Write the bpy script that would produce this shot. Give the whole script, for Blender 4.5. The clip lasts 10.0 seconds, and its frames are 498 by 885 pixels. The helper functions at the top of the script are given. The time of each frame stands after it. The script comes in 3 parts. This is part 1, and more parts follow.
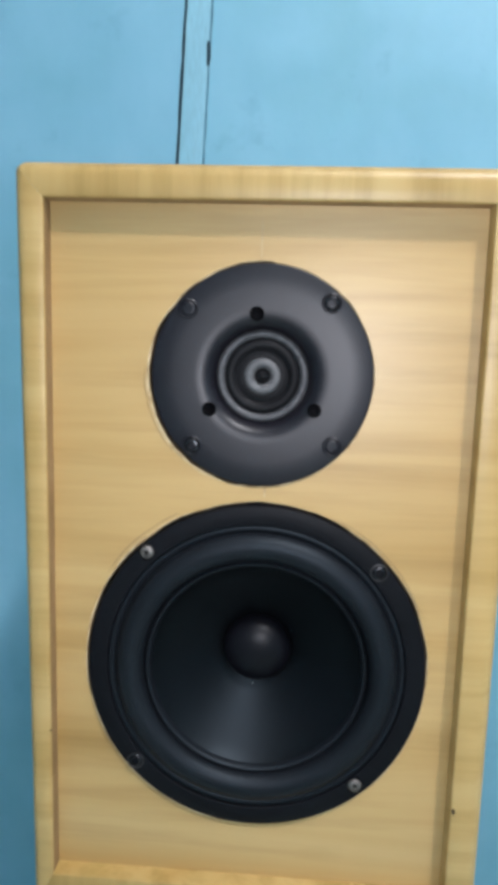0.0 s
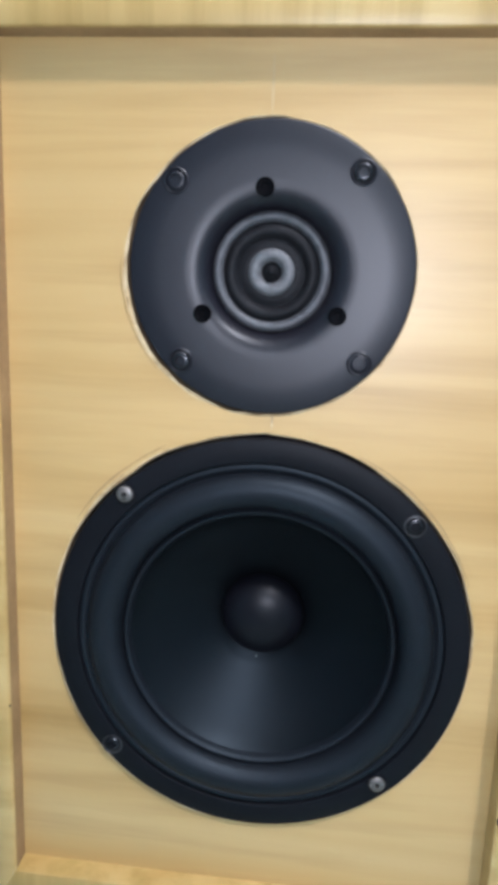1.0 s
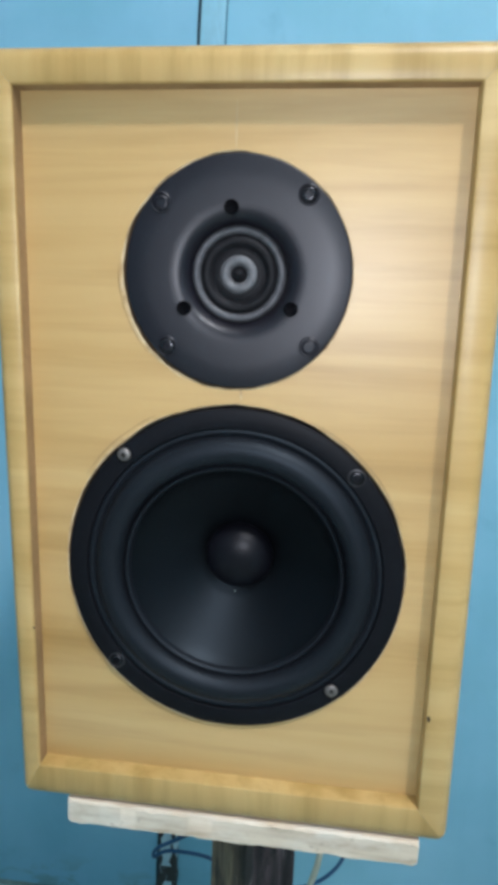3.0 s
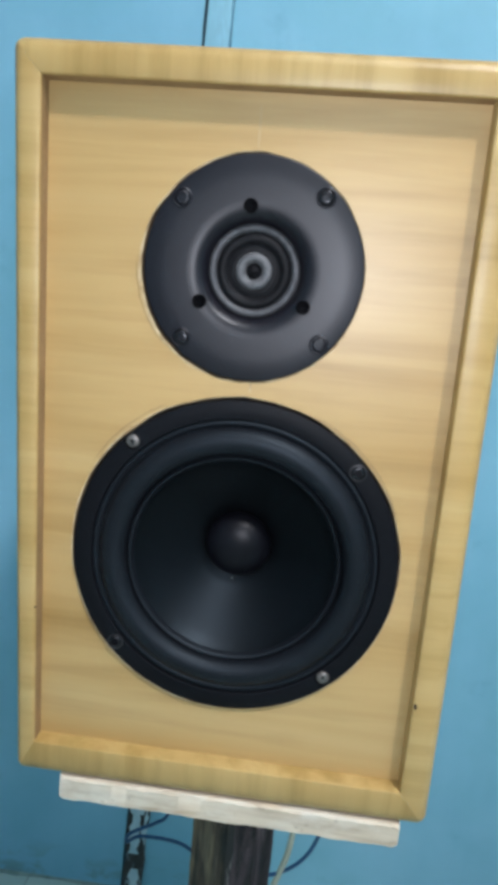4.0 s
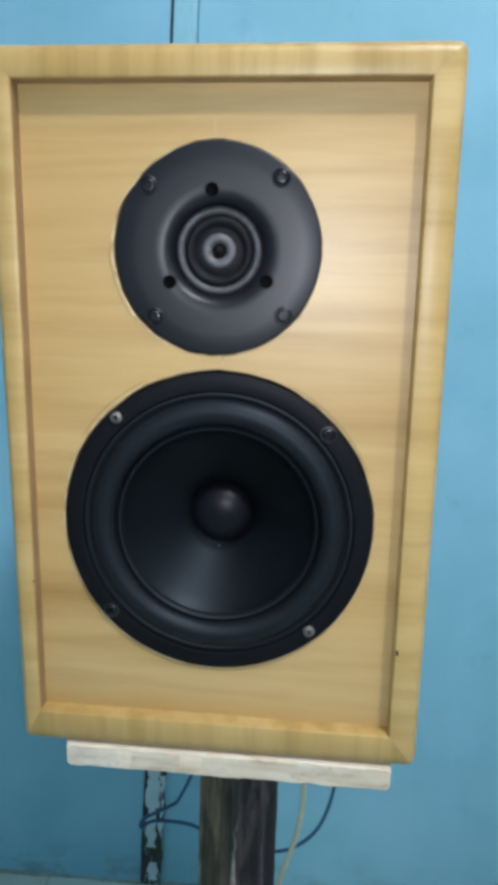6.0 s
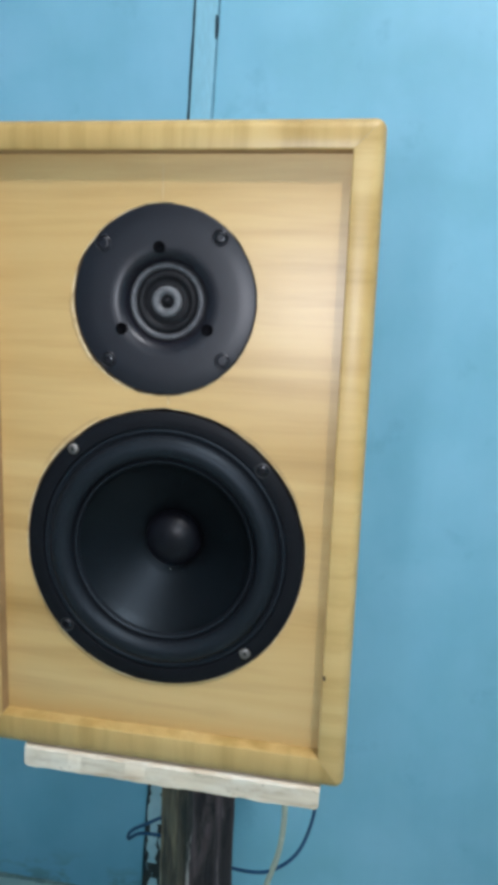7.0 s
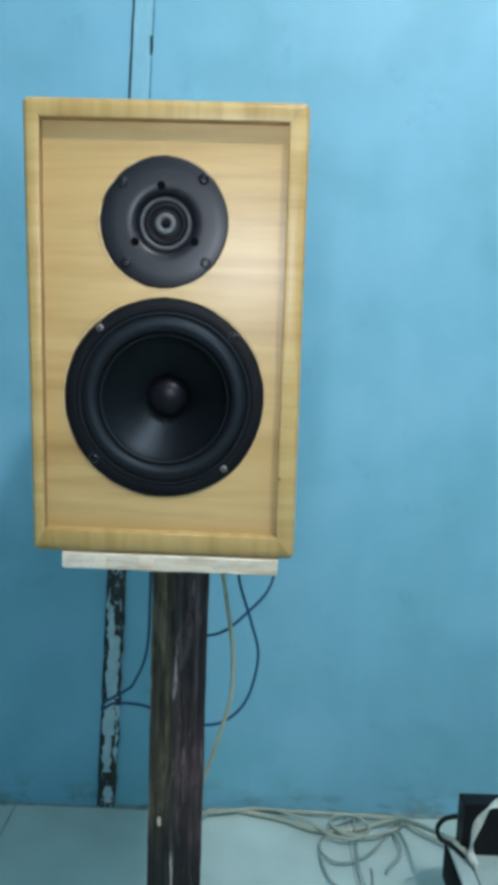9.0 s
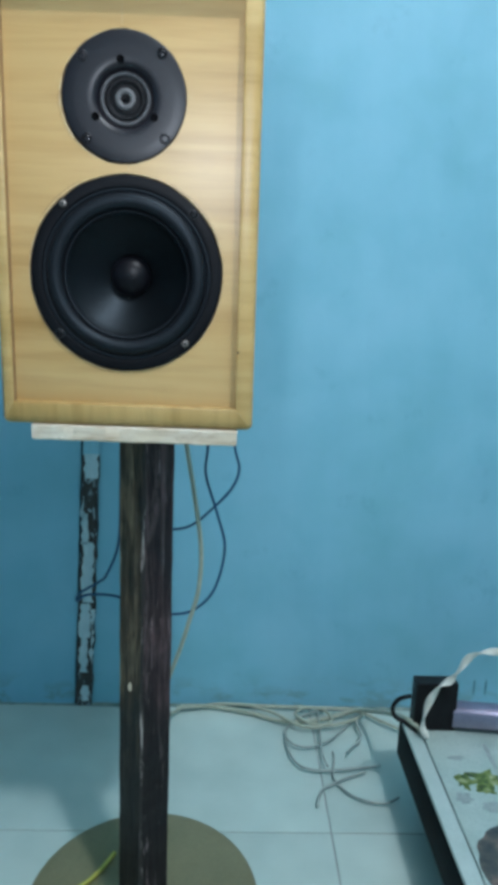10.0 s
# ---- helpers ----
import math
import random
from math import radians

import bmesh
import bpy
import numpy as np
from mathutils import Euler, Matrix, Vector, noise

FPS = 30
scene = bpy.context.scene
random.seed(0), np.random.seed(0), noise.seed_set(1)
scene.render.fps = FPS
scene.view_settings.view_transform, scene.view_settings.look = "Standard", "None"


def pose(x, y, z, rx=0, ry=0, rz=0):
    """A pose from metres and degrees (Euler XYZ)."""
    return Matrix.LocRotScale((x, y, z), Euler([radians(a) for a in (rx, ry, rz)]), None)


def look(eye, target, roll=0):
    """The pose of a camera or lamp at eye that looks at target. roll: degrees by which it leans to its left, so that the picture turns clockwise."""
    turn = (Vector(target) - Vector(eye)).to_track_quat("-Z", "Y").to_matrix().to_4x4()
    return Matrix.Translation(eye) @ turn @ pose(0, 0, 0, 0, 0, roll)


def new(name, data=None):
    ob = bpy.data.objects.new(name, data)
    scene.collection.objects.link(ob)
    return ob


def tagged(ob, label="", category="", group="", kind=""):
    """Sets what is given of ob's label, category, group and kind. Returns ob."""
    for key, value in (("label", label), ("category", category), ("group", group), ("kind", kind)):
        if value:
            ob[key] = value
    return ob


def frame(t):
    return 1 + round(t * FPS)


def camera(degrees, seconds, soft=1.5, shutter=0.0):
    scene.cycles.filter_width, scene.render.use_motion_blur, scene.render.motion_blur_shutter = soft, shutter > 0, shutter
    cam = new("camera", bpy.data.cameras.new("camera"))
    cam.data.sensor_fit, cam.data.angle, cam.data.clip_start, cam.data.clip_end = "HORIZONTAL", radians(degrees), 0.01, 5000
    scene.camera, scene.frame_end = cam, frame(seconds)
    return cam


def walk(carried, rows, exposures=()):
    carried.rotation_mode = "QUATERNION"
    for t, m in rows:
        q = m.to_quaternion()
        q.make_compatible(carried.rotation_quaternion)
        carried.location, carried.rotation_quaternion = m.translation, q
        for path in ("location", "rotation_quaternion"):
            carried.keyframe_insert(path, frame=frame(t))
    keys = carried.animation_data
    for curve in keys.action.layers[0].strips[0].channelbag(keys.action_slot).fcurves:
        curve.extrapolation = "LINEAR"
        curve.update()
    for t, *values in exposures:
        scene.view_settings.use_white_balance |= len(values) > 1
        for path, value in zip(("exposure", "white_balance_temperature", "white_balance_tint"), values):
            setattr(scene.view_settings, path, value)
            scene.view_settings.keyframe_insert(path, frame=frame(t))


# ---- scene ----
cam = camera(39.5, 10.0, soft=5.6)
PATH = [
    (0, (0.014, -0.349, 1.011), (-0.095, 1.626, 0.717), 1.6),
    (0.3, (0.023, -0.324, 1.002), (-0.085, 1.643, 0.649), 1.3),
    (0.5, (0.0250, -0.303, 0.994), (-0.097, 1.664, 0.639), 1.2),
    (0.8, (0.021, -0.279, 0.982), (-0.166, 1.679, 0.606), 2.6),
    (1, (0.021, -0.277, 0.982), (-0.166, 1.675, 0.576), 2.2),
    (1.2, (0.012, -0.287, 0.986), (-0.223, 1.671, 0.635), 2.6),
    (1.5, (0.001, -0.291, 0.988), (-0.239, 1.663, 0.623), 3.3),
    (1.7, (0.014, -0.300, 0.989), (-0.209, 1.657, 0.628), 2.8),
    (2, (0.018, -0.309, 0.982), (-0.155, 1.640, 0.566), 2.8),
    (2.2, (0.031, -0.322, 0.985), (-0.164, 1.626, 0.577), 2.6),
    (2.5, (0.039, -0.336, 0.982), (-0.185, 1.609, 0.574), 2.1),
    (2.7, (0.050, -0.340, 0.985), (-0.184, 1.600, 0.559), 1.4),
    (4, (0.034, -0.358, 0.984), (-0.123, 1.588, 0.551), 4.5),
    (4.2, (0.028, -0.362, 0.983), (-0.101, 1.586, 0.546), 5.1),
    (4.5, (0.025, -0.371, 0.983), (-0.111, 1.578, 0.557), 5.4),
    (4.7, (0.030, -0.380, 0.987), (-0.107, 1.570, 0.566), 5.0),
    (5, (0.035, -0.395, 0.979), (-0.078, 1.559, 0.568), 4.4),
    (5.2, (0.043, -0.403, 0.979), (-0.035, 1.556, 0.585), 3.9),
    (6.3, (0.056, -0.380, 0.967), (-0.126, 1.560, 0.520), 0.3),
    (6.5, (0.084, -0.387, 0.975), (-0.136, 1.544, 0.503), 1.2),
    (6.8, (0.112, -0.402, 0.987), (-0.169, 1.539, 0.595), 1.7),
    (7, (0.119, -0.408, 0.985), (-0.189, 1.536, 0.630), 2.1),
    (7.2, (0.131, -0.409, 0.991), (-0.191, 1.532, 0.636), 2.6),
    (7.5, (0.140, -0.431, 0.974), (-0.136, 1.519, 0.629), 1.5),
    (7.8, (0.136, -0.469, 0.949), (-0.109, 1.489, 0.626), 1.9),
    (8, (0.118, -0.500, 0.947), (-0.068, 1.473, 0.675), 2.6),
    (8.5, (0.093, -0.564, 0.913), (-0.022, 1.416, 0.656), 2.7),
    (9, (0.084, -0.630, 0.891), (0.070, 1.349, 0.604), 1.6),
    (9.3, (0.088, -0.653, 0.871), (0.085, 1.317, 0.524), 0.9),
    (9.5, (0.088, -0.664, 0.849), (0.108, 1.302, 0.481), 0.9),
    (9.7, (0.086, -0.672, 0.845), (0.153, 1.292, 0.473), 1.4),
    (10, (0.103, -0.677, 0.826), (0.157, 1.277, 0.400), 1.8),
]
EXPOSURES = [(0.0, 0.0, 6300, 13), (0.5, 0.02, 6150, 14), (1.0, 0.24, 5880, 15), (1.5, 0.08, 6080, 15), (2.0, 0.09, 5960, 13), (2.5, 0.03, 6050, 12), (5.0, -0.02, 6150, 12), (6.5, -0.08, 6150, 11), (7.5, 0.02, 6100, 10), (8.5, -0.06, 5980, 6), (10.0, -0.12, 5820, 5)]
walk(cam, [(t, look(eye, target, roll)) for t, eye, target, roll in PATH], EXPOSURES)

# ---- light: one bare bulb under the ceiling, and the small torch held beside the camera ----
BULB = (0.63, -0.94, 2.50)
world = bpy.data.worlds.new("world")
world.use_nodes = True
world.node_tree.nodes["Background"].inputs[0].default_value = (0.5, 0.6, 0.7, 1)
world.node_tree.nodes["Background"].inputs[1].default_value = 0.02
scene.world = world


def lamp(name, place, watts, radius, colour):
    data = bpy.data.lights.new(name, "POINT")
    data.energy, data.shadow_soft_size, data.color = watts, radius, colour
    ob = new(name, data)
    ob.location = place
    return ob


lamp("bulb_light", BULB, 96, 0.07, (1.0, 0.98, 0.98))
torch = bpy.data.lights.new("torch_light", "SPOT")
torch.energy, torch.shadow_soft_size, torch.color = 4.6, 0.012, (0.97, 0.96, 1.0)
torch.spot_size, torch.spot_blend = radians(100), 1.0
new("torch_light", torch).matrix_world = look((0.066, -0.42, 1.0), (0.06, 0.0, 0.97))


# ---- materials ----
def material(name, rough=0.5, metal=0.0, coat=0.0, gloss=0.5):
    m = bpy.data.materials.new(name)
    m.use_nodes = True
    b = m.node_tree.nodes["Principled BSDF"]
    b.inputs["Roughness"].default_value = rough
    b.inputs["Metallic"].default_value = metal
    b.inputs["Coat Weight"].default_value = coat
    b.inputs["Specular IOR Level"].default_value = gloss
    b.inputs["Coat Roughness"].default_value = 0.38
    return m, m.node_tree, b


def coords(tree, scale, turn=(0, 0, 0)):
    c = tree.nodes.new("ShaderNodeTexCoord")
    mp = tree.nodes.new("ShaderNodeMapping")
    mp.inputs["Scale"].default_value = scale
    mp.inputs["Rotation"].default_value = turn
    tree.links.new(c.outputs["Object"], mp.inputs["Vector"])
    return mp.outputs[0]


def fuzz(tree, vec, scale, detail=6, rough=0.6, warp=0.0):
    n = tree.nodes.new("ShaderNodeTexNoise")
    n.inputs["Scale"].default_value = scale
    n.inputs["Detail"].default_value = detail
    n.inputs["Roughness"].default_value = rough
    n.inputs["Distortion"].default_value = warp
    tree.links.new(vec, n.inputs["Vector"])
    return n.outputs["Fac"]


def ramp(tree, fac, stops):
    r = tree.nodes.new("ShaderNodeValToRGB")
    e = r.color_ramp.elements
    while len(e) < len(stops):
        e.new(0.5)
    for el, (p, c) in zip(e, stops):
        el.position, el.color = p, (*c, 1)
    tree.links.new(fac, r.inputs[0])
    return r.outputs[0]


def blend(tree, fac, a, b, mode="MIX"):
    m = tree.nodes.new("ShaderNodeMix")
    m.data_type, m.blend_type = "RGBA", mode
    for sock, v in ((m.inputs[0], fac), (m.inputs[6], a), (m.inputs[7], b)):
        if isinstance(v, bpy.types.NodeSocket):
            tree.links.new(v, sock)
        else:
            sock.default_value = v if isinstance(v, (int, float)) else (*v, 1)
    return m.outputs[2]


def relief(tree, bsdf, height, strength, distance):
    b = tree.nodes.new("ShaderNodeBump")
    b.inputs["Strength"].default_value = strength
    b.inputs["Distance"].default_value = distance
    tree.links.new(height, b.inputs["Height"])
    tree.links.new(b.outputs[0], bsdf.inputs["Normal"])


def varied(name, stops, scale=(1, 1, 1), size=20.0, rough=0.5, metal=0.0, coat=0.0, bump=0.1, depth=0.001, fine=300.0, warp=0.0, gloss=0.5, sheen=(1, 1, 1)):
    """A surface with broad variation in colour and fine grain in relief."""
    m, t, b = material(name, rough, metal, coat, gloss)
    b.inputs["Specular Tint"].default_value = (*sheen, 1)
    v = coords(t, scale)
    big = fuzz(t, v, size, 5, 0.6, warp)
    col = ramp(t, big, stops)
    small = fuzz(t, v, fine, 3)
    dark = ramp(t, small, [(0.3, (0.86, 0.86, 0.86)), (0.7, (1.0, 1.0, 1.0))])
    t.links.new(blend(t, 1.0, col, dark, "MULTIPLY"), b.inputs["Base Color"])
    relief(t, b, small, bump, depth)
    return m


def veneer(name, along, tone=(1.0, 1.0, 1.0), coat=0.25, band=(0.92, 0.90, 0.87)):
    """Pale lacquered veneer; along: the axis of its grain."""
    m, t, b = material(name, 0.42, 0.0, coat)
    red, green, blue = tone
    s = [14.0, 14.0, 14.0]
    s["xyz".index(along)] = 0.9
    v = coords(t, s)
    broad = fuzz(t, v, 1.6, 4, 0.55, 0.9)
    line = fuzz(t, v, 5.0, 6, 0.6, 0.4)
    w = coords(t, (1, 1, 1))
    cloud = fuzz(t, w, 9.0, 2)
    a = ramp(t, broad, [(0.30, (0.47 * red, 0.285 * green, 0.100 * blue)), (0.5, (0.575 * red, 0.375 * green, 0.158 * blue)), (0.72, (0.635 * red, 0.435 * green, 0.205 * blue))])
    f = ramp(t, line, [(0.3, band), (0.55, (1, 1, 1))])
    c = blend(t, 1.0, a, f, "MULTIPLY")
    g = ramp(t, cloud, [(0.3, (0.93, 0.92, 0.88)), (0.7, (1.0, 1.0, 1.0))])
    t.links.new(blend(t, 1.0, c, g, "MULTIPLY"), b.inputs["Base Color"])
    relief(t, b, line, 0.06, 0.0006)
    return m


WALL_STOPS = [(0.25, (0.21, 0.475, 0.565)), (0.5, (0.24, 0.51, 0.64)), (0.75, (0.28, 0.545, 0.69))]


def wall_paint(name="blue_wall_paint", stops=WALL_STOPS):
    m, t, b = material(name, 0.55)
    v = coords(t, (1, 1, 1))
    big = fuzz(t, v, 3.5, 5, 0.6)
    c = ramp(t, big, stops)
    patch = fuzz(t, v, 7.0, 3, 0.5, 0.4)
    c = blend(t, 1.0, c, ramp(t, patch, [(0.32, (0.90, 0.935, 0.945)), (0.6, (1, 1, 1))]), "MULTIPLY")
    # scattered scuffs
    spot = fuzz(t, v, 13.0, 4, 0.65)
    s = ramp(t, spot, [(0.62, (1, 1, 1)), (0.80, (0.82, 0.85, 0.87))])
    c = blend(t, 1.0, c, s, "MULTIPLY")
    brush = fuzz(t, coords(t, (1.0, 1.0, 0.12)), 60.0, 3)
    c = blend(t, 1.0, c, ramp(t, brush, [(0.3, (0.98, 0.985, 0.99)), (0.7, (1, 1, 1))]), "MULTIPLY")
    # old splashes and mortar smears along the skirting line
    geo = t.nodes.new("ShaderNodeSeparateXYZ")
    t.links.new(v, geo.inputs[0])
    low = t.nodes.new("ShaderNodeMapRange")
    low.inputs["From Min"].default_value, low.inputs["From Max"].default_value = 0.075, 0.0
    t.links.new(geo.outputs["Z"], low.inputs["Value"])
    smear = ramp(t, fuzz(t, coords(t, (1.0, 1.0, 2.2)), 16.0, 5, 0.6, 0.5), [(0.50, (0, 0, 0)), (0.62, (0.75, 0.75, 0.75))])
    c = blend(t, blend(t, 1.0, smear, low.outputs[0], "MULTIPLY"), c, (0.16, 0.27, 0.28))
    t.links.new(c, b.inputs["Base Color"])
    relief(t, b, fuzz(t, v, 45.0, 5), 0.15, 0.003)
    return m


def bare_strip():
    """Blackened bare wood, with specks of old paint."""
    m, t, b = material("bare_strip_wood", 0.6)
    wood = ramp(t, fuzz(t, coords(t, (1, 1, 0.08)), 90.0, 5), [(0.3, (0.010, 0.011, 0.012)), (0.7, (0.05, 0.046, 0.042))])
    n = fuzz(t, coords(t, (1.0, 1.0, 0.3)), 110.0, 5, 0.65, 0.8)
    t.links.new(blend(t, ramp(t, n, [(0.57, (0, 0, 0)), (0.61, (0.8, 0.8, 0.8))]), wood, (0.36, 0.50, 0.56)), b.inputs["Base Color"])
    relief(t, b, n, 0.5, 0.002)
    return m


def post_wood(name, deep, mid, pale, patchy, streak, least):
    """Weathered timber: long grain, rubbed ochre patches, dark gouges, pale scratches and a near-black lower third."""
    m, t, b = material(name, 0.55, 0.0, 0.0, 0.25)
    n = fuzz(t, coords(t, (1, 1, 0.06)), 120.0, 7, 0.7, 0.6)
    c = ramp(t, n, [(0.36, deep), (0.52, mid), (0.64, pale)])
    p = fuzz(t, coords(t, (1, 1, 0.34)), 24.0, 6, 0.65, 0.4)
    grainy = ramp(t, n, [(0.38, (0.3, 0.3, 0.3)), (0.62, (1, 1, 1))])
    c = blend(t, ramp(t, p, [(0.50, (0, 0, 0)), (0.60, (0.85, 0.85, 0.85))]), c, blend(t, 1.0, patchy, grainy, "MULTIPLY"))
    g = fuzz(t, coords(t, (1, 1, 0.13)), 48.0, 6, 0.7, 0.8)
    c = blend(t, ramp(t, g, [(0.36, (0.95, 0.95, 0.95)), (0.46, (0, 0, 0))]), c, (0.006, 0.005, 0.005))
    # near-black towards the bottom, with an uneven upper edge
    axis = t.nodes.new("ShaderNodeSeparateXYZ")
    t.links.new(coords(t, (1, 1, 1)), axis.inputs[0])
    level = t.nodes.new("ShaderNodeMath")
    level.operation = "MULTIPLY_ADD"
    level.inputs[1].default_value = 0.35
    t.links.new(fuzz(t, coords(t, (1, 1, 0.25)), 30.0, 5, 0.65), level.inputs[0])
    t.links.new(axis.outputs["Z"], level.inputs[2])
    c = blend(t, ramp(t, level.outputs[0], [(0.47, (0.9, 0.9, 0.9)), (0.55, (0, 0, 0))]), c, (0.009, 0.008, 0.009))
    k = fuzz(t, coords(t, (1, 1, 0.085)), 95.0, 8, 0.75, 0.5)
    c = blend(t, ramp(t, k, [(least, (0, 0, 0)), (least + 0.06, (0.95, 0.95, 0.95))]), c, streak)
    t.links.new(c, b.inputs["Base Color"])
    relief(t, b, n, 0.8, 0.003)
    return m


def worn_edge():
    m, t, b = material("worn_edge", 0.6)
    n = fuzz(t, coords(t, (1, 1, 0.2)), 75.0, 7, 0.7, 0.6)
    c = ramp(t, n, [(0.53, (0.022, 0.017, 0.016)), (0.62, (0.40, 0.34, 0.32))])
    t.links.new(c, b.inputs["Base Color"])
    relief(t, b, n, 0.5, 0.002)
    return m


def plank_wood():
    """Pale sawn softwood: faint grain, whitish wash, grey dirt and small brown nicks."""
    m, t, b = material("pale_plank", 0.85, 0.0, 0.0, 0.2)
    grain = fuzz(t, coords(t, (0.10, 1, 1)), 220.0, 5, 0.6, 0.3)
    c = ramp(t, grain, [(0.3, (0.46, 0.36, 0.25)), (0.5, (0.62, 0.52, 0.39)), (0.7, (0.74, 0.64, 0.50))])
    wash = fuzz(t, coords(t, (0.5, 1, 1)), 55.0, 5, 0.65)
    c = blend(t, ramp(t, wash, [(0.42, (0, 0, 0)), (0.62, (0.6, 0.6, 0.6))]), c, (0.78, 0.73, 0.63))
    dirt = fuzz(t, coords(t, (0.7, 1, 1)), 130.0, 4, 0.7)
    c = blend(t, ramp(t, dirt, [(0.63, (0, 0, 0)), (0.75, (0.7, 0.7, 0.7))]), c, (0.30, 0.23, 0.16))
    t.links.new(c, b.inputs["Base Color"])
    relief(t, b, wash, 0.5, 0.0015)
    return m


BLUE = wall_paint()
BLUER = wall_paint("faded_blue_wall_paint", [(0.25, (0.20, 0.455, 0.56)), (0.5, (0.23, 0.488, 0.625)), (0.75, (0.265, 0.522, 0.675))])
STRIP = varied("faded_strip_paint", [(0.3, (0.24, 0.51, 0.63)), (0.7, (0.31, 0.58, 0.70))], scale=(1, 1, 0.2), size=14, rough=0.55)
# tone of the unseen walls, chosen for the light they bounce
PALE = varied("unseen_wall_blue", [(0.3, (0.33, 0.51, 0.58)), (0.7, (0.39, 0.57, 0.63))], size=3, rough=0.7)
CEILING = varied("dull_white_ceiling_paint", [(0.3, (0.68, 0.69, 0.68)), (0.7, (0.78, 0.78, 0.77))], size=3, rough=0.8)
TILE = varied("glazed_tile", [(0.3, (0.49, 0.60, 0.555)), (0.7, (0.59, 0.70, 0.645))], size=5, rough=0.24, bump=0.004, fine=2.5)
GROUT = varied("grout", [(0.3, (0.30, 0.32, 0.32)), (0.7, (0.42, 0.44, 0.43))], size=30, rough=0.9)
BAFFLE = veneer("panel_veneer", "x", (0.885, 0.885, 0.80), 0.42, (0.82, 0.785, 0.71))
RAIL_SIDE = veneer("side_rail_veneer", "x", (0.86, 0.88, 0.78), 0.04, (0.80, 0.78, 0.66))
RAIL_END = veneer("end_rail_veneer", "z", (0.82, 0.84, 0.72), 0.04, (0.74, 0.72, 0.58))
# grey that puts shade and the blue wall's reflection into the cabinet sides
BODY = varied("side_reflection_grey", [(0.3, (0.21, 0.23, 0.23)), (0.7, (0.27, 0.285, 0.28))], size=8, rough=0.45)
GROOVE = varied("raw_cut_wood", [(0.3, (0.16, 0.10, 0.045)), (0.7, (0.30, 0.20, 0.10))], size=60, rough=0.8)
SPLIT = varied("veneer_seam", [(0.3, (0.46, 0.31, 0.14)), (0.7, (0.56, 0.41, 0.21))], size=60, rough=0.5)
RAWEDGE = varied("pale_chipped_edge", [(0.35, (0.34, 0.23, 0.11)), (0.5, (0.58, 0.44, 0.25)), (0.7, (0.68, 0.55, 0.34))], size=90, rough=0.75)
# brown that paints the shade inside the top and left rails
INNER_SHADE = varied("shaded_inner_edge", [(0.3, (0.26, 0.155, 0.065)), (0.7, (0.36, 0.22, 0.10))], size=40, rough=0.6)
FACE = varied("satin_black_plate", [(0.3, (0.005, 0.0047, 0.0085)), (0.7, (0.008, 0.0075, 0.0125))], size=15, rough=0.42, bump=0.05, depth=0.0002, fine=900, gloss=0.44)
RIM = varied("black_stamped_frame", [(0.3, (0.0030, 0.0034, 0.0050)), (0.7, (0.0052, 0.0058, 0.0082))], size=20, rough=0.52, bump=0.06, depth=0.0002, fine=900, gloss=0.13)
RUBBER = varied("black_rubber", [(0.3, (0.005, 0.006, 0.008)), (0.7, (0.008, 0.0095, 0.0125))], size=20, rough=0.5, bump=0.03, depth=0.0002, fine=700, gloss=0.25, sheen=(0.74, 0.88, 1.0))
CONE = varied("coated_cone", [(0.3, (0.0012, 0.0013, 0.0016)), (0.7, (0.0022, 0.0024, 0.003))], size=25, rough=0.44, bump=0.08, depth=0.0003, fine=500, gloss=0.22, sheen=(0.68, 0.85, 1.0))
CAP = varied("soft_cap", [(0.3, (0.003, 0.003, 0.005)), (0.7, (0.005, 0.005, 0.008))], size=30, rough=0.40, bump=0.03, depth=0.0002, fine=600, gloss=0.2)
SILK = varied("doped_silk", [(0.3, (0.008, 0.008, 0.009)), (0.7, (0.014, 0.014, 0.016))], size=60, rough=0.5, bump=0.05, depth=0.0002, fine=1500, gloss=0.1)
RING = varied("grey_trim_ring", [(0.3, (0.045, 0.045, 0.050)), (0.7, (0.085, 0.085, 0.092))], size=260, rough=0.5, metal=0.1, bump=0.3, depth=0.0004, fine=700)
PLATED = varied("dark_plated_ring", [(0.3, (0.02, 0.02, 0.022)), (0.7, (0.04, 0.04, 0.043))], size=100, rough=0.4, metal=0.3)
PLUG = varied("satin_plug", [(0.3, (0.075, 0.075, 0.08)), (0.7, (0.14, 0.14, 0.145))], size=300, rough=0.55, metal=0.1, bump=0.3, depth=0.0004, fine=800)
PIT = varied("black_socket_screw", [(0.3, (0.0015, 0.0015, 0.002)), (0.7, (0.003, 0.003, 0.004))], size=200, rough=0.55, gloss=0.03)
STEEL = varied("zinc_screw", [(0.3, (0.10, 0.092, 0.085)), (0.7, (0.22, 0.20, 0.185))], size=200, rough=0.5, metal=0.7)
BLACKSCREW = varied("black_screw", [(0.3, (0.012, 0.012, 0.014)), (0.7, (0.035, 0.035, 0.04))], size=200, rough=0.25, metal=0.6)
PLANK = plank_wood()
POST = post_wood("dark_post_wood", (0.012, 0.008, 0.009), (0.045, 0.028, 0.030), (0.10, 0.066, 0.069), (0.15, 0.095, 0.098), (0.30, 0.225, 0.23), 0.585)
POSTWORN = post_wood("olive_post_wood", (0.018, 0.012, 0.008), (0.082, 0.055, 0.034), (0.165, 0.113, 0.070), (0.33, 0.235, 0.14), (0.34, 0.27, 0.20), 0.60)
WORN = worn_edge()
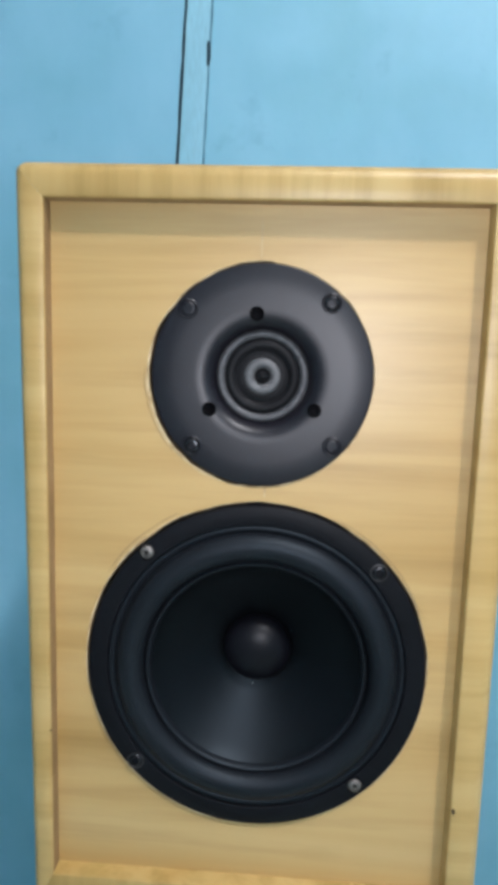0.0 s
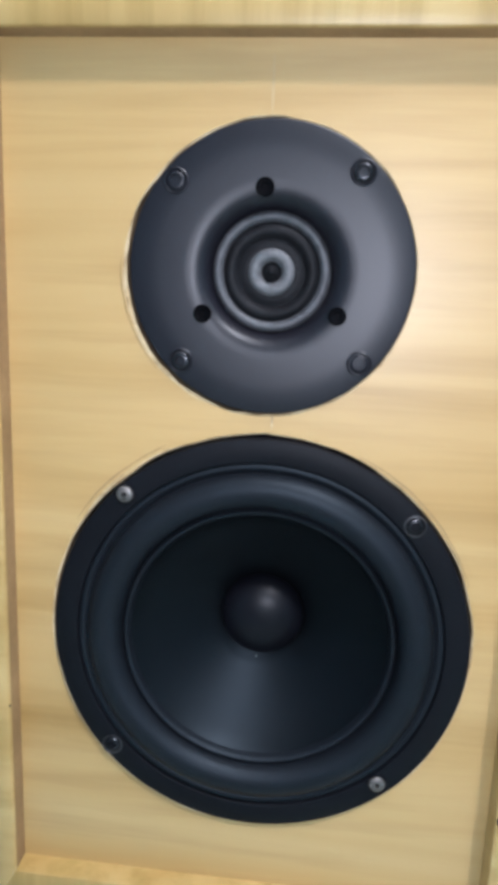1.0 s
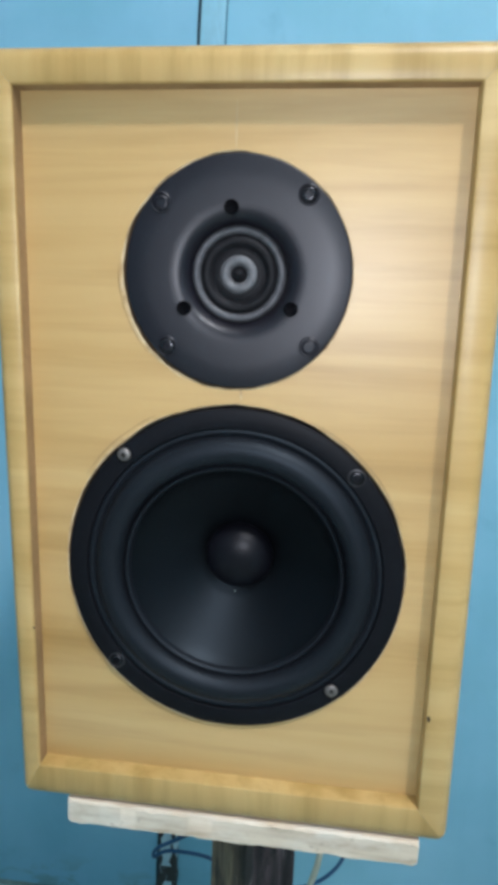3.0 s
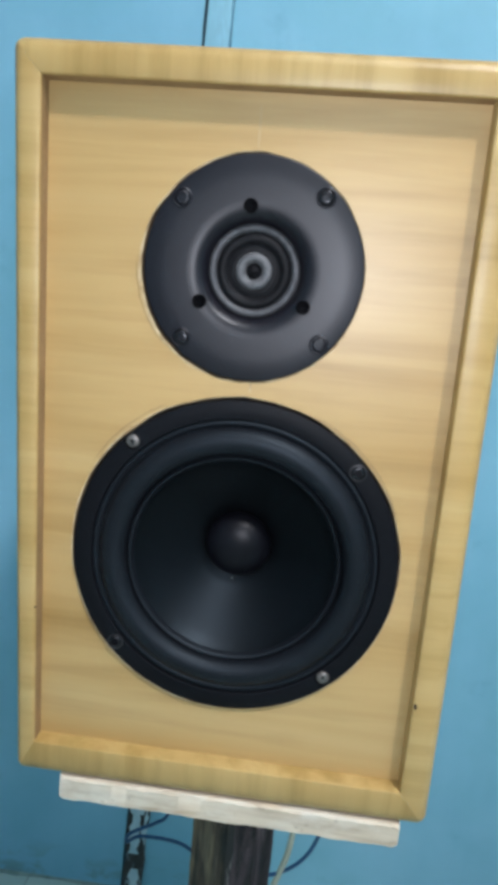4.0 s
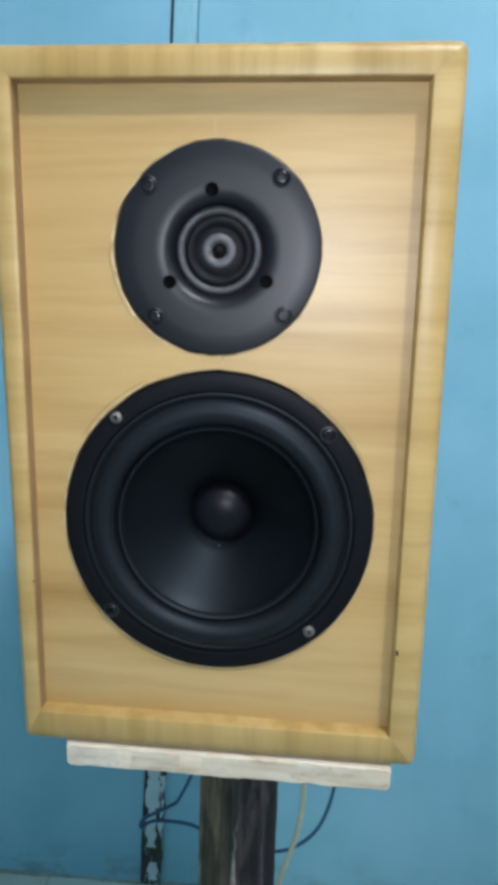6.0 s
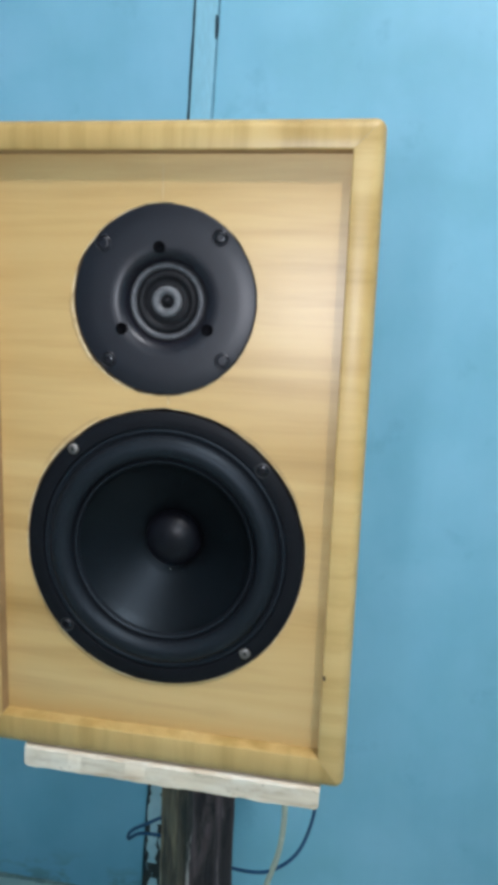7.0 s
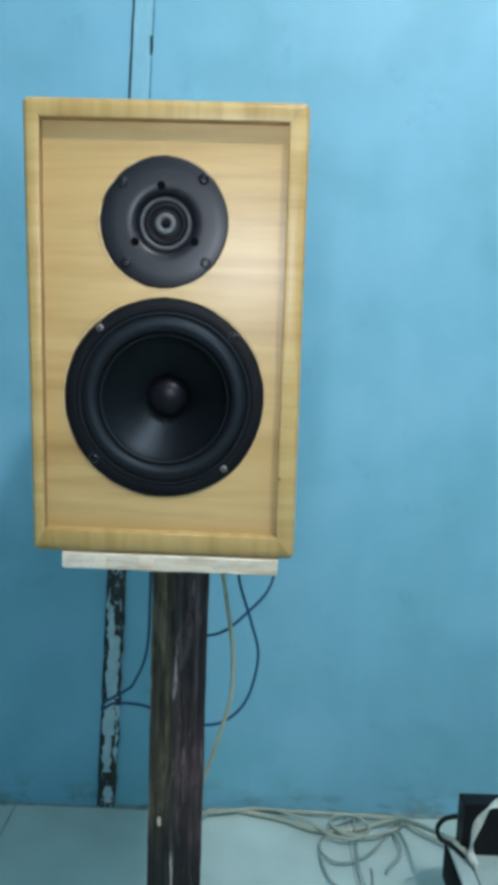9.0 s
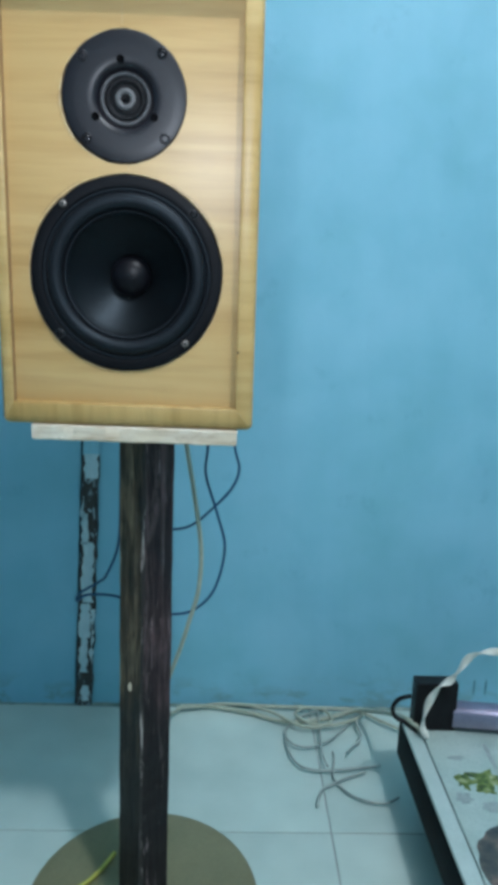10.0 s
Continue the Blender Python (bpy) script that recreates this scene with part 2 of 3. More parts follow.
KNOT = varied("dark_knot", [(0.3, (0.02, 0.012, 0.006)), (0.7, (0.06, 0.035, 0.015))], size=200, rough=0.8)
PEEL = bare_strip()
FLAKE = varied("old_pale_paint", [(0.3, (0.36, 0.54, 0.60)), (0.7, (0.60, 0.72, 0.76))], scale=(1, 1, 0.3), size=60, rough=0.6, bump=0.3)
BASE = varied("olive_disc", [(0.3, (0.17, 0.16, 0.085)), (0.7, (0.23, 0.215, 0.12))], size=8, rough=0.35, bump=0.05)
CRACK = varied("crack_in_paint", [(0.3, (0.07, 0.19, 0.26)), (0.7, (0.12, 0.29, 0.39))], size=30, rough=0.8)
DARKGAP = varied("dark_gap", [(0.3, (0.012, 0.030, 0.042)), (0.7, (0.04, 0.085, 0.11))], size=40, rough=0.9)
WIRE = varied("blue_wire", [(0.3, (0.010, 0.060, 0.15)), (0.7, (0.018, 0.090, 0.20))], size=40, rough=0.35)
IVORY = varied("ivory_cable", [(0.3, (0.36, 0.39, 0.30)), (0.7, (0.50, 0.52, 0.41))], size=40, rough=0.45)
YELLOW = varied("yellow_strip", [(0.3, (0.42, 0.40, 0.06)), (0.7, (0.55, 0.52, 0.12))], size=40, rough=0.45)
CEMENT = varied("cement_bead", [(0.3, (0.12, 0.20, 0.19)), (0.7, (0.34, 0.42, 0.38))], size=25, rough=0.9)
PINKINK = varied("pink_print", [(0.30, (0.10, 0.08, 0.08)), (0.55, (0.34, 0.20, 0.17)), (0.75, (0.45, 0.42, 0.38))], size=55, rough=0.3)
GREYCABLE = varied("grey_cable", [(0.3, (0.26, 0.31, 0.29)), (0.7, (0.42, 0.46, 0.42))], size=40, rough=0.45)
WHITECORD = varied("white_cord", [(0.3, (0.55, 0.54, 0.48)), (0.7, (0.74, 0.73, 0.66))], size=60, rough=0.6)
BLACKBOX = varied("black_plastic", [(0.3, (0.006, 0.006, 0.007)), (0.7, (0.012, 0.012, 0.014))], size=30, rough=0.4, gloss=0.2)
TUBE = varied("lilac_metal", [(0.3, (0.24, 0.22, 0.31)), (0.7, (0.34, 0.32, 0.42))], size=30, rough=0.3, metal=0.7)
CARDLID = varied("printed_lid", [(0.3, (0.37, 0.46, 0.43)), (0.7, (0.48, 0.57, 0.53))], size=12, rough=0.25)
CARDEDGE = varied("lid_border", [(0.3, (0.42, 0.51, 0.48)), (0.7, (0.52, 0.60, 0.57))], size=20, rough=0.3)
CARDSIDE = varied("black_case_side", [(0.3, (0.003, 0.005, 0.006)), (0.7, (0.007, 0.010, 0.011))], size=20, rough=0.6, gloss=0.05)
GREENINK = varied("green_print", [(0.35, (0.015, 0.035, 0.015)), (0.5, (0.14, 0.20, 0.03)), (0.65, (0.38, 0.40, 0.22))], size=95, rough=0.3)
DARKINK = varied("dark_print", [(0.30, (0.02, 0.035, 0.04)), (0.55, (0.10, 0.09, 0.08)), (0.75, (0.35, 0.22, 0.18))], size=45, rough=0.3)
GREYINK = varied("grey_print", [(0.30, (0.22, 0.27, 0.26)), (0.75, (0.36, 0.41, 0.40))], size=45, rough=0.3)


# ---- builders ----
def thing(name, place=(0, 0, 0)):
    ob = new(name)
    ob.empty_display_size = 0.05
    ob.location = place
    bpy.context.view_layer.update()
    return ob


def part(name, bm, mat, parent=None, label="", smooth=0.0):
    """One mesh object from a bmesh in world places, under its thing or part."""
    me = bpy.data.meshes.new(name)
    bmesh.ops.recalc_face_normals(bm, faces=bm.faces)
    if smooth:
        for f in bm.faces:
            f.smooth = True
        for e in bm.edges:
            e.smooth = len(e.link_faces) == 2 and e.calc_face_angle(0) < radians(smooth)
    if parent is not None:
        at = Vector((0, 0, 0))
        up = parent
        while up is not None:
            at += up.location
            up = up.parent
        bmesh.ops.translate(bm, vec=-at, verts=bm.verts)
    bm.to_mesh(me)
    bm.free()
    for one in (mat if isinstance(mat, (list, tuple)) else [mat]):
        me.materials.append(one)
    ob = new(name, me)
    if parent is not None:
        ob.parent = parent
    if label:
        ob["label"] = label
    return ob


def box(x0, x1, y0, y1, z0, z1, bevel=0.0, segs=2):
    bm = bmesh.new()
    bmesh.ops.create_cube(bm, size=1)
    for v in bm.verts:
        v.co = Vector(((x0 + x1) / 2 + v.co.x * (x1 - x0), (y0 + y1) / 2 + v.co.y * (y1 - y0), (z0 + z1) / 2 + v.co.z * (z1 - z0)))
    if bevel:
        bmesh.ops.bevel(bm, geom=bm.edges[:], offset=bevel, segments=segs, profile=0.5, affect="EDGES")
    return bm


def turned(profile, centre, segs=96, axis="y"):
    """A turned form: (radius, depth) pairs round an axis along y (depth towards +y) or z."""
    bm = bmesh.new()
    cx, cy, cz = centre
    loops = []
    for r, d in profile:
        if r < 1e-6:
            loops.append([bm.verts.new((cx, cy + d, cz) if axis == "y" else (cx, cy, cz + d))])
            continue
        loop = []
        for k in range(segs):
            a = 2 * math.pi * k / segs
            loop.append(bm.verts.new((cx + r * math.cos(a), cy + d, cz + r * math.sin(a)) if axis == "y" else (cx + r * math.cos(a), cy + r * math.sin(a), cz + d)))
        loops.append(loop)
    for a, b in zip(loops, loops[1:]):
        for k in range(segs):
            j = (k + 1) % segs
            if len(a) == 1 and len(b) == 1:
                continue
            if len(a) == 1:
                bm.faces.new((a[0], b[k], b[j]))
            elif len(b) == 1:
                bm.faces.new((a[k], a[j], b[0]))
            else:
                bm.faces.new((a[k], a[j], b[j], b[k]))
    return bm


def glide(points, steps=8):
    """A smooth line through the points."""
    p = [Vector(q) for q in points]
    p = [2 * p[0] - p[1]] + p + [2 * p[-1] - p[-2]]
    line = []
    for i in range(1, len(p) - 2):
        for k in range(steps):
            u = k / steps
            line.append(0.5 * (2 * p[i] + (p[i + 1] - p[i - 1]) * u + (2 * p[i - 1] - 5 * p[i] + 4 * p[i + 1] - p[i + 2]) * u * u + (3 * p[i] - p[i - 1] - 3 * p[i + 1] + p[i + 2]) * u ** 3))
    line.append(p[-2])
    return line


def cord(points, radius, steps=8, sides=8, flat=1.0, twist=0.0):
    """A cable along a smooth line; flat and twist make a twisted ribbon of it."""
    line = glide(points, steps)
    bm = bmesh.new()
    loops = []
    side = Vector((0.3, -0.2, 1)).normalized()
    for i, q in enumerate(line):
        way = (line[min(i + 1, len(line) - 1)] - line[max(i - 1, 0)]).normalized()
        side = (side - way * side.dot(way)).normalized()
        other = way.cross(side)
        turn = twist * i / len(line)
        u = side * math.cos(turn) + other * math.sin(turn)
        v = way.cross(u)
        loops.append([bm.verts.new(q + radius * (math.cos(a) * u + flat * math.sin(a) * v)) for a in [2 * math.pi * k / sides for k in range(sides)]])
    for a, b in zip(loops, loops[1:]):
        for k in range(sides):
            j = (k + 1) % sides
            bm.faces.new((a[k], a[j], b[j], b[k]))
    bm.faces.new(loops[0])
    bm.faces.new(loops[-1])
    return bm


def blob(centre, w, h, seed, normal="y", thick=0.001, n=14, rough=0.35):
    """A thin flake with an uneven outline."""
    rnd = random.Random(seed)
    bm = bmesh.new()
    rim = []
    for k in range(n):
        a = 2 * math.pi * k / n
        r = 1 - rough * rnd.random()
        u, v = w / 2 * r * math.cos(a), h / 2 * r * math.sin(a)
        rim.append(bm.verts.new(Vector(centre) + (Vector((u, 0, v)) if normal == "y" else Vector((u, v, 0)))))
    f = bm.faces.new(rim)
    up = bmesh.ops.extrude_face_region(bm, geom=[f])
    shift = Vector((0, -thick, 0)) if normal == "y" else Vector((0, 0, thick))
    bmesh.ops.translate(bm, vec=shift, verts=[g for g in up["geom"] if isinstance(g, bmesh.types.BMVert)])
    return bm


# ---- the room ----
WALL_Y = 0.588
north = tagged(part("wall_north", box(-2.2, 2.2, WALL_Y, WALL_Y + 0.1, 0, 2.7), BLUE), "blue painted board wall with scuffs and stains", "wall", kind="structure")
for k, x in enumerate((0.612, 0.636)):
    part("scratch", blob((x, WALL_Y - 0.0002, 0.052), 0.005, 0.042, 60 + k, thick=0.0006), CRACK, north, "short dark scratch in the paint")
board = bmesh.new()
rows = [[board.verts.new((x, y, z)) for x, y in ((-2.2, WALL_Y + 0.001), (-2.2, WALL_Y - 0.0012), (-0.198 + 0.0445 * z, WALL_Y - 0.0012), (-0.198 + 0.0445 * z, WALL_Y + 0.001))] for z in (0.001, 2.699)]
for k in range(4):
    board.faces.new((rows[0][k], rows[0][(k + 1) % 4], rows[1][(k + 1) % 4], rows[1][k]))
board.faces.new(rows[0])
board.faces.new(rows[1])
part("wall_board", board, BLUER, north, "wall board painted a slightly duller blue")
# unseen walls and ceiling, added to close the room and bounce light
tagged(part("wall_south", box(-2.2, 2.2, -2.8, -2.7, 0, 2.7), PALE), "plain blue wall added out of view behind the viewer", "wall", kind="structure")
tagged(part("wall_west", box(-2.3, -2.2, -2.7, WALL_Y, 0, 2.7), PALE), "plain blue side wall added out of view to close the room", "wall", kind="structure")
tagged(part("wall_east", box(2.2, 2.3, -2.7, WALL_Y, 0, 2.7), PALE), "plain blue side wall added out of view to close the room", "wall", kind="structure")
tagged(part("ceiling", box(-2.3, 2.3, -2.8, WALL_Y + 0.1, 2.7, 2.8), CEILING), "plain dull white ceiling added out of view", "ceiling", kind="structure")
floor = tagged(part("floor", box(-2.3, 2.3, -2.8, WALL_Y + 0.1, -0.06, -0.002), GROUT), "pale glazed floor tiles with thin grey joints", "floor", kind="structure")


def batten():
    """The leaning cover strip over the joint of two wall boards: painted above, peeling below."""
    lean = lambda z: -0.196 + 0.0445 * z
    strip = thing("trim", (lean(0), WALL_Y, 0))
    tagged(strip, "blue painted cover strip on the wall, peeling near the floor", "trim", kind="structure")

    def length(name, z0, z1, x0, x1, y, mat, label="", wob=0.0, seed=1):
        rnd = random.Random(seed)
        bm = bmesh.new()
        n = max(4, int((z1 - z0) / 0.008)) if z1 - z0 < 0.3 else int((z1 - z0) / 0.02)
        loops = []
        for i in range(n + 1):
            z = z0 + (z1 - z0) * i / n
            a, b = lean(z) + x0 + wob * (rnd.random() - 0.5), lean(z) + x1 + wob * (rnd.random() - 0.5)
            loops.append([bm.verts.new(p) for p in ((a, WALL_Y - 0.0005, z), (a, y, z), (b, y, z), (b, WALL_Y - 0.0005, z))])
        for p, q in zip(loops, loops[1:]):
            for k in range(3):
                bm.faces.new((p[k], p[k + 1], q[k + 1], q[k]))
        bm.faces.new(loops[0])
        bm.faces.new(loops[-1])
        part(name, bm, mat, strip, label)

    length("cover_strip", 0.52, 2.7, 0.003, 0.033, WALL_Y - 0.006, STRIP, wob=0.0006)
    length("peeled_strip", 0.0, 0.52, 0.002, 0.034, WALL_Y - 0.0055, PEEL, "peeling strip of bare dark wood and pale flakes", wob=0.004, seed=4)
    for k, (z0, z1, x0, x1) in enumerate(((0.475, 0.522, 0.006, 0.031), (0.345, 0.405, 0.005, 0.017), (0.395, 0.44, 0.003, 0.008), (0.225, 0.348, 0.007, 0.029), (0.150, 0.222, 0.005, 0.024), (0.075, 0.150, 0.007, 0.021), (0.105, 0.21, 0.027, 0.032), (0.012, 0.045, 0.012, 0.027))):
        length("paint_flake", z0, z1, x0, x1, WALL_Y - 0.0068, FLAKE, "flake of pale old paint", wob=0.0065, seed=20 + k)
    length("open_joint", 0.0, 2.7, -0.0012, 0.0026, WALL_Y - 0.002, DARKGAP, "dark open joint beside the strip", wob=0.002, seed=7)
    length("hairline_crack", 0.55, 2.7, 0.0335, 0.0350, WALL_Y - 0.0015, CRACK, "thin crack in the paint", wob=0.0012, seed=9)
    part("slot", blob((lean(1.365) + 0.0335, WALL_Y - 0.0062, 1.365), 0.006, 0.040, 3), DARKGAP, strip, "dark chipped slot")


batten()


# ---- the loudspeaker ----
HALF, ZB, ZT, DEEP = 0.123, 0.6937, 1.093, 0.27
FRONT, INSET, CORNER = -0.0108, 0.0192, 0.0062
ZM = (ZB + ZT) / 2


def rounded(inset, y, n=6):
    """Four corner arcs of the cabinet's outline, drawn in by inset: lower left, lower right, upper right, upper left."""
    r = max(CORNER - inset, 0.0003)
    west, east, low, high = (HALF - r - 0.85 * inset, HALF - r - 0.85 * inset, (ZT - ZB) / 2 - 1.12 * inset - r, (ZT - ZB) / 2 - 0.9 * inset - r)
    lean = 0.0012 * max(0.0, 1 - inset / INSET)
    out = []
    narrow = 2.8 * lean
    for cx, cz, start in ((narrow - west, -low, 180), (east, -low, 270), (east, high, 0), (-west, high, 90)):
        drop = 0.0018 if start == 270 else 0.0
        out.append([Vector((cx + lean + r * math.cos(radians(start + 90 * k / n)), y, ZM - drop + cz + r * math.sin(radians(start + 90 * k / n)))) for k in range(n + 1)])
    return out


def sheet(levels, n=6, cap=False):
    bm = bmesh.new()
    loops = [[bm.verts.new(p) for arc in rounded(i, y, n) for p in arc] for i, y in levels]
    for a, b in zip(loops, loops[1:]):
        for k in range(len(a)):
            j = (k + 1) % len(a)
            bm.faces.new((a[k], a[j], b[j], b[k]))
    if cap:
        bm.faces.new(loops[-1])
    return bm


def rail(levels, k, n=6):
    """The mitred rail between the middles of corners k and k + 1."""
    bm = bmesh.new()
    loops = []
    for i, y in levels:
        arcs = rounded(i, y, n)
        line = arcs[k][n // 2:] + arcs[(k + 1) % 4][:n // 2 + 1]
        way = (line[-1] - line[0]).normalized()
        line[0], line[-1] = line[0] + way * 0.00006, line[-1] - way * 0.00006
        mid = [line[n // 2].lerp(line[n // 2 + 1], q / 12) for q in range(1, 12)]
        loops.append([bm.verts.new(p) for p in line[:n // 2 + 1] + mid + line[n // 2 + 1:]])
    for a, b in zip(loops, loops[1:]):
        for j in range(len(a) - 1):
            f = bm.faces.new((a[j], a[j + 1], b[j + 1], b[j]))
            # painted shade on the innermost strip, top and left rails only
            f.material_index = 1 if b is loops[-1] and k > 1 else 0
    return bm


def holed_panel(y, x0, x1, z0, z1, holes, back=0.006, segs=96):
    bm = bmesh.new()
    edges = []
    rect = [bm.verts.new(p) for p in ((x0, y, z0), (x1, y, z0), (x1, y, z1), (x0, y, z1))]
    edges += [bm.edges.new((rect[i], rect[(i + 1) % 4])) for i in range(4)]
    rims = []
    for cx, cz, r, seed in holes:
        rim = []
        for k in range(segs):
            a = 2 * math.pi * k / segs
            q = r + 0.0009 * noise.noise(Vector((3 * math.cos(a), 3 * math.sin(a), seed))) + 0.0005 * noise.noise(Vector((11 * math.cos(a), 11 * math.sin(a), seed)))
            rim.append(bm.verts.new((cx + q * math.cos(a), y, cz + q * math.sin(a))))
        edges += [bm.edges.new((rim[i], rim[(i + 1) % segs])) for i in range(segs)]
        rims.append(rim)
    bmesh.ops.triangle_fill(bm, edges=edges, use_beauty=True)
    for rim, (cx, cz, r, seed) in zip(rims, holes):
        lip = []
        for k, v in enumerate(rim):
            a = 2 * math.pi * k / segs
            cut = 0.0007 + 0.0005 * noise.noise(Vector((7 * math.cos(a), 7 * math.sin(a), seed + 4)))
            lip.append(bm.verts.new(v.co + Vector((-cut * math.cos(a), 0.0006, -cut * math.sin(a)))))
        for i in range(segs):
            f = bm.faces.new((rim[i], rim[(i + 1) % segs], lip[(i + 1) % segs], lip[i]))
            f.material_index = 2
        rim = lip
        deep = [bm.verts.new(v.co + Vector((0, back, 0))) for v in rim]
        for i in range(segs):
            f = bm.faces.new((rim[i], rim[(i + 1) % segs], deep[(i + 1) % segs], deep[i]))
            f.material_index = 1
    return bm


def arc_flake(cx, cz, r, a0, a1, wide, n=40):
    """A thin crescent along part of a circle on the panel's face, uneven and tapering to its ends."""
    bm = bmesh.new()
    last = None
    for k in range(n + 1):
        a = radians(a0 + (a1 - a0) * k / n)
        w = wide * math.sin(math.pi * (k + 0.4) / (n + 0.8)) ** 0.6 * (0.75 + 0.5 * noise.noise(Vector((a * 9, r * 50, 0.3))))
        q = r + 0.0003 * noise.noise(Vector((a * 14, 2.2, r * 90)))
        row = [bm.verts.new((cx + d * math.cos(a), y, cz + d * math.sin(a))) for d, y in ((q, 0.0002), (q, -0.0002), (q + w, -0.0002), (q + w, 0.0002))]
        if last:
            for j in range(3):
                bm.faces.new((last[j], last[j + 1], row[j + 1], row[j]))
        last = row
    return bm


def screw(name, parent, x, y, z, r, mat, socket=0.5, label=""):
    """A round screw head with a hollow driver socket."""
    prof = [(r, 0.001), (r, -0.0002), (r * 0.93, -0.0011), (r * 0.75, -0.0016), (r * socket, -0.0017), (r * socket * 0.85, 0.0003), (0, 0.0006)]
    return part(name, turned(prof, (x, y, z), 20), mat, parent, label, 40)


def driver_tweeter(box_thing, cx, cz):
    plate = [(0.0557, 0.004), (0.0557, -0.0006), (0.0553, -0.0013), (0.0545, -0.0016), (0.044, -0.0016), (0.0345, -0.0016), (0.0315, -0.0014), (0.0292, -0.0009), (0.0274, 0.0000), (0.0260, 0.0013), (0.0250, 0.0030), (0.0242, 0.0050), (0.0236, 0.0072)]
    tw = part("tweeter", turned(plate, (cx, 0, cz), 128), FACE, box_thing, "round satin black tweeter with a shallow flared face", 35)
    ring = [(0.0238, 0.0070), (0.0231, 0.0050), (0.0224, 0.0041), (0.0214, 0.0038), (0.0203, 0.0041), (0.0194, 0.0050), (0.0190, 0.0070)]
    part("trim_ring", turned(ring, (cx, 0, cz), 96), RING, tw, "raised grey trim ring", 60)
    film = [(0.0193, 0.0068), (0.0180, 0.0048), (0.0163, 0.0040), (0.0146, 0.0048), (0.0133, 0.0066), (0.0120, 0.0062), (0.0105, 0.0056), (0.0086, 0.0060), (0.006, 0.0075)]
    part("diaphragm", turned(film, (cx, 0, cz), 96), SILK, tw, "black ring-shaped diaphragm", 60)
    plug = [(0.0095, 0.0072), (0.0093, 0.0050), (0.0087, 0.0040), (0.0070, 0.0035), (0.0054, 0.0039), (0.0043, 0.0050), (0.0038, 0.0070)]
    part("phase_plug", turned(plug, (cx, 0, cz), 64), PLUG, tw, "small grey ring-shaped plug", 50)
    part("plug_tip", turned([(0.0042, 0.0068), (0.0030, 0.0056), (0.0016, 0.0030), (0.0006, 0.0018), (0.0, 0.0015)], (cx, 0, cz), 48), SILK, tw, "pointed black tip", 50)
    for a, kind in ((48, 1), (139, 0), (226, 1), (317, 0)):
        x, z = cx + 0.0498 * math.cos(radians(a)), cz + 0.0498 * math.sin(radians(a))
        well = [(0.0052, 0.0002), (0.0050, -0.0021), (0.0045, -0.0024), (0.0041, -0.0020)]
        seat = part("screw_seat", turned(well, (x, 0, z), 28), FACE, tw, "", 50)
        screw("screw", tw, x, -0.0012 if kind else -0.0006, z, 0.0040, BLACKSCREW if kind else FACE, 0.5 if kind else 0.62)
    for a in (96, 213, 329):
        x, z = cx + 0.0312 * math.cos(radians(a)), cz + 0.0312 * math.sin(radians(a))
        part("small_screw", turned([(0.0036, 0.001), (0.0036, -0.0023), (0.0033, -0.0026), (0.0029, -0.0024), (0.0018, -0.0023), (0.0014, -0.0019), (0, -0.00185)], (x, 0, z), 24), PIT, tw, "black socket screw", 40)


def driver_woofer(box_thing, cx, cz):
    rim = [(0.0899, 0.004), (0.0899, -0.0012), (0.0894, -0.0022), (0.0884, -0.0026), (0.0806, -0.0028), (0.0796, -0.0025), (0.0790, -0.0016), (0.0788, 0.0030)]
    wf = part("woofer", turned(rim, (cx, 0, cz), 160), RIM, box_thing, "round black woofer with a flat stamped frame", 35)
    roll = [(0.0791, 0.0010), (0.0788, -0.0014), (0.0776, -0.0019), (0.0766, -0.0015), (0.0757, -0.0006)]
    for k in range(13):
        a = math.pi * k / 12
        roll.append((0.0677 + 0.0075 * math.cos(a), -0.0004 - 0.0068 * math.sin(a)))
    roll += [(0.0598, 0.0008), (0.0592, -0.0006), (0.0584, -0.0014), (0.0576, -0.0013), (0.0569, -0.0003), (0.0563, 0.0012), (0.0556, 0.0036)]
    part("surround", turned(roll, (cx, 0, cz), 160), RUBBER, wf, "black half-roll rubber surround", 50)
    cone = []
    for k in range(15):
        u = k / 14
        cone.append((0.0561 - 0.0401 * u, 0.0020 + 0.0285 * u ** 0.86))
    part("cone", turned(cone, (cx, 0, cz), 128), CONE, wf, "smooth black coated cone", 60)
    dome = [(0.0194, 0.0292), (0.0194, 0.0270)]
    for k in range(1, 9):
        a = math.pi / 2 * k / 8
        dome.append((0.0192 * math.cos(a), 0.0270 - 0.0115 * math.sin(a)))
    dome[-1] = (0.0, 0.0155)
    part("glue_speck", blob((cx - 0.002, 0.0266, cz - 0.0218), 0.0010, 0.0008, 4, thick=0.0004), GREYCABLE, wf, "tiny pale speck of glue")
    part("dust_cap", turned(dome, (cx, 0, cz), 64), CAP, wf, "domed black dust cap", 60)
    for a in (41.8, 132.8, 221.8, 311.8):
        x, z = cx - 0.0006 + 0.0846 * math.cos(radians(a)), cz + 0.0008 + 0.0846 * math.sin(radians(a))
        part("screw_seat", turned([(0.0048, -0.0022), (0.0046, -0.0033), (0.0041, -0.0034), (0.0037, -0.0028)], (x, 0, z), 28), RIM if a in (132.8, 311.8) else PLATED, wf, "", 50)
        if a in (132.8, 311.8):
            screw("screw", wf, x, -0.0024, z, 0.0038, STEEL, 0.28, "dull zinc screw")
        else:
            screw("screw", wf, x, -0.0020, z, 0.0038, BLACKSCREW, 0.55, "black screw")


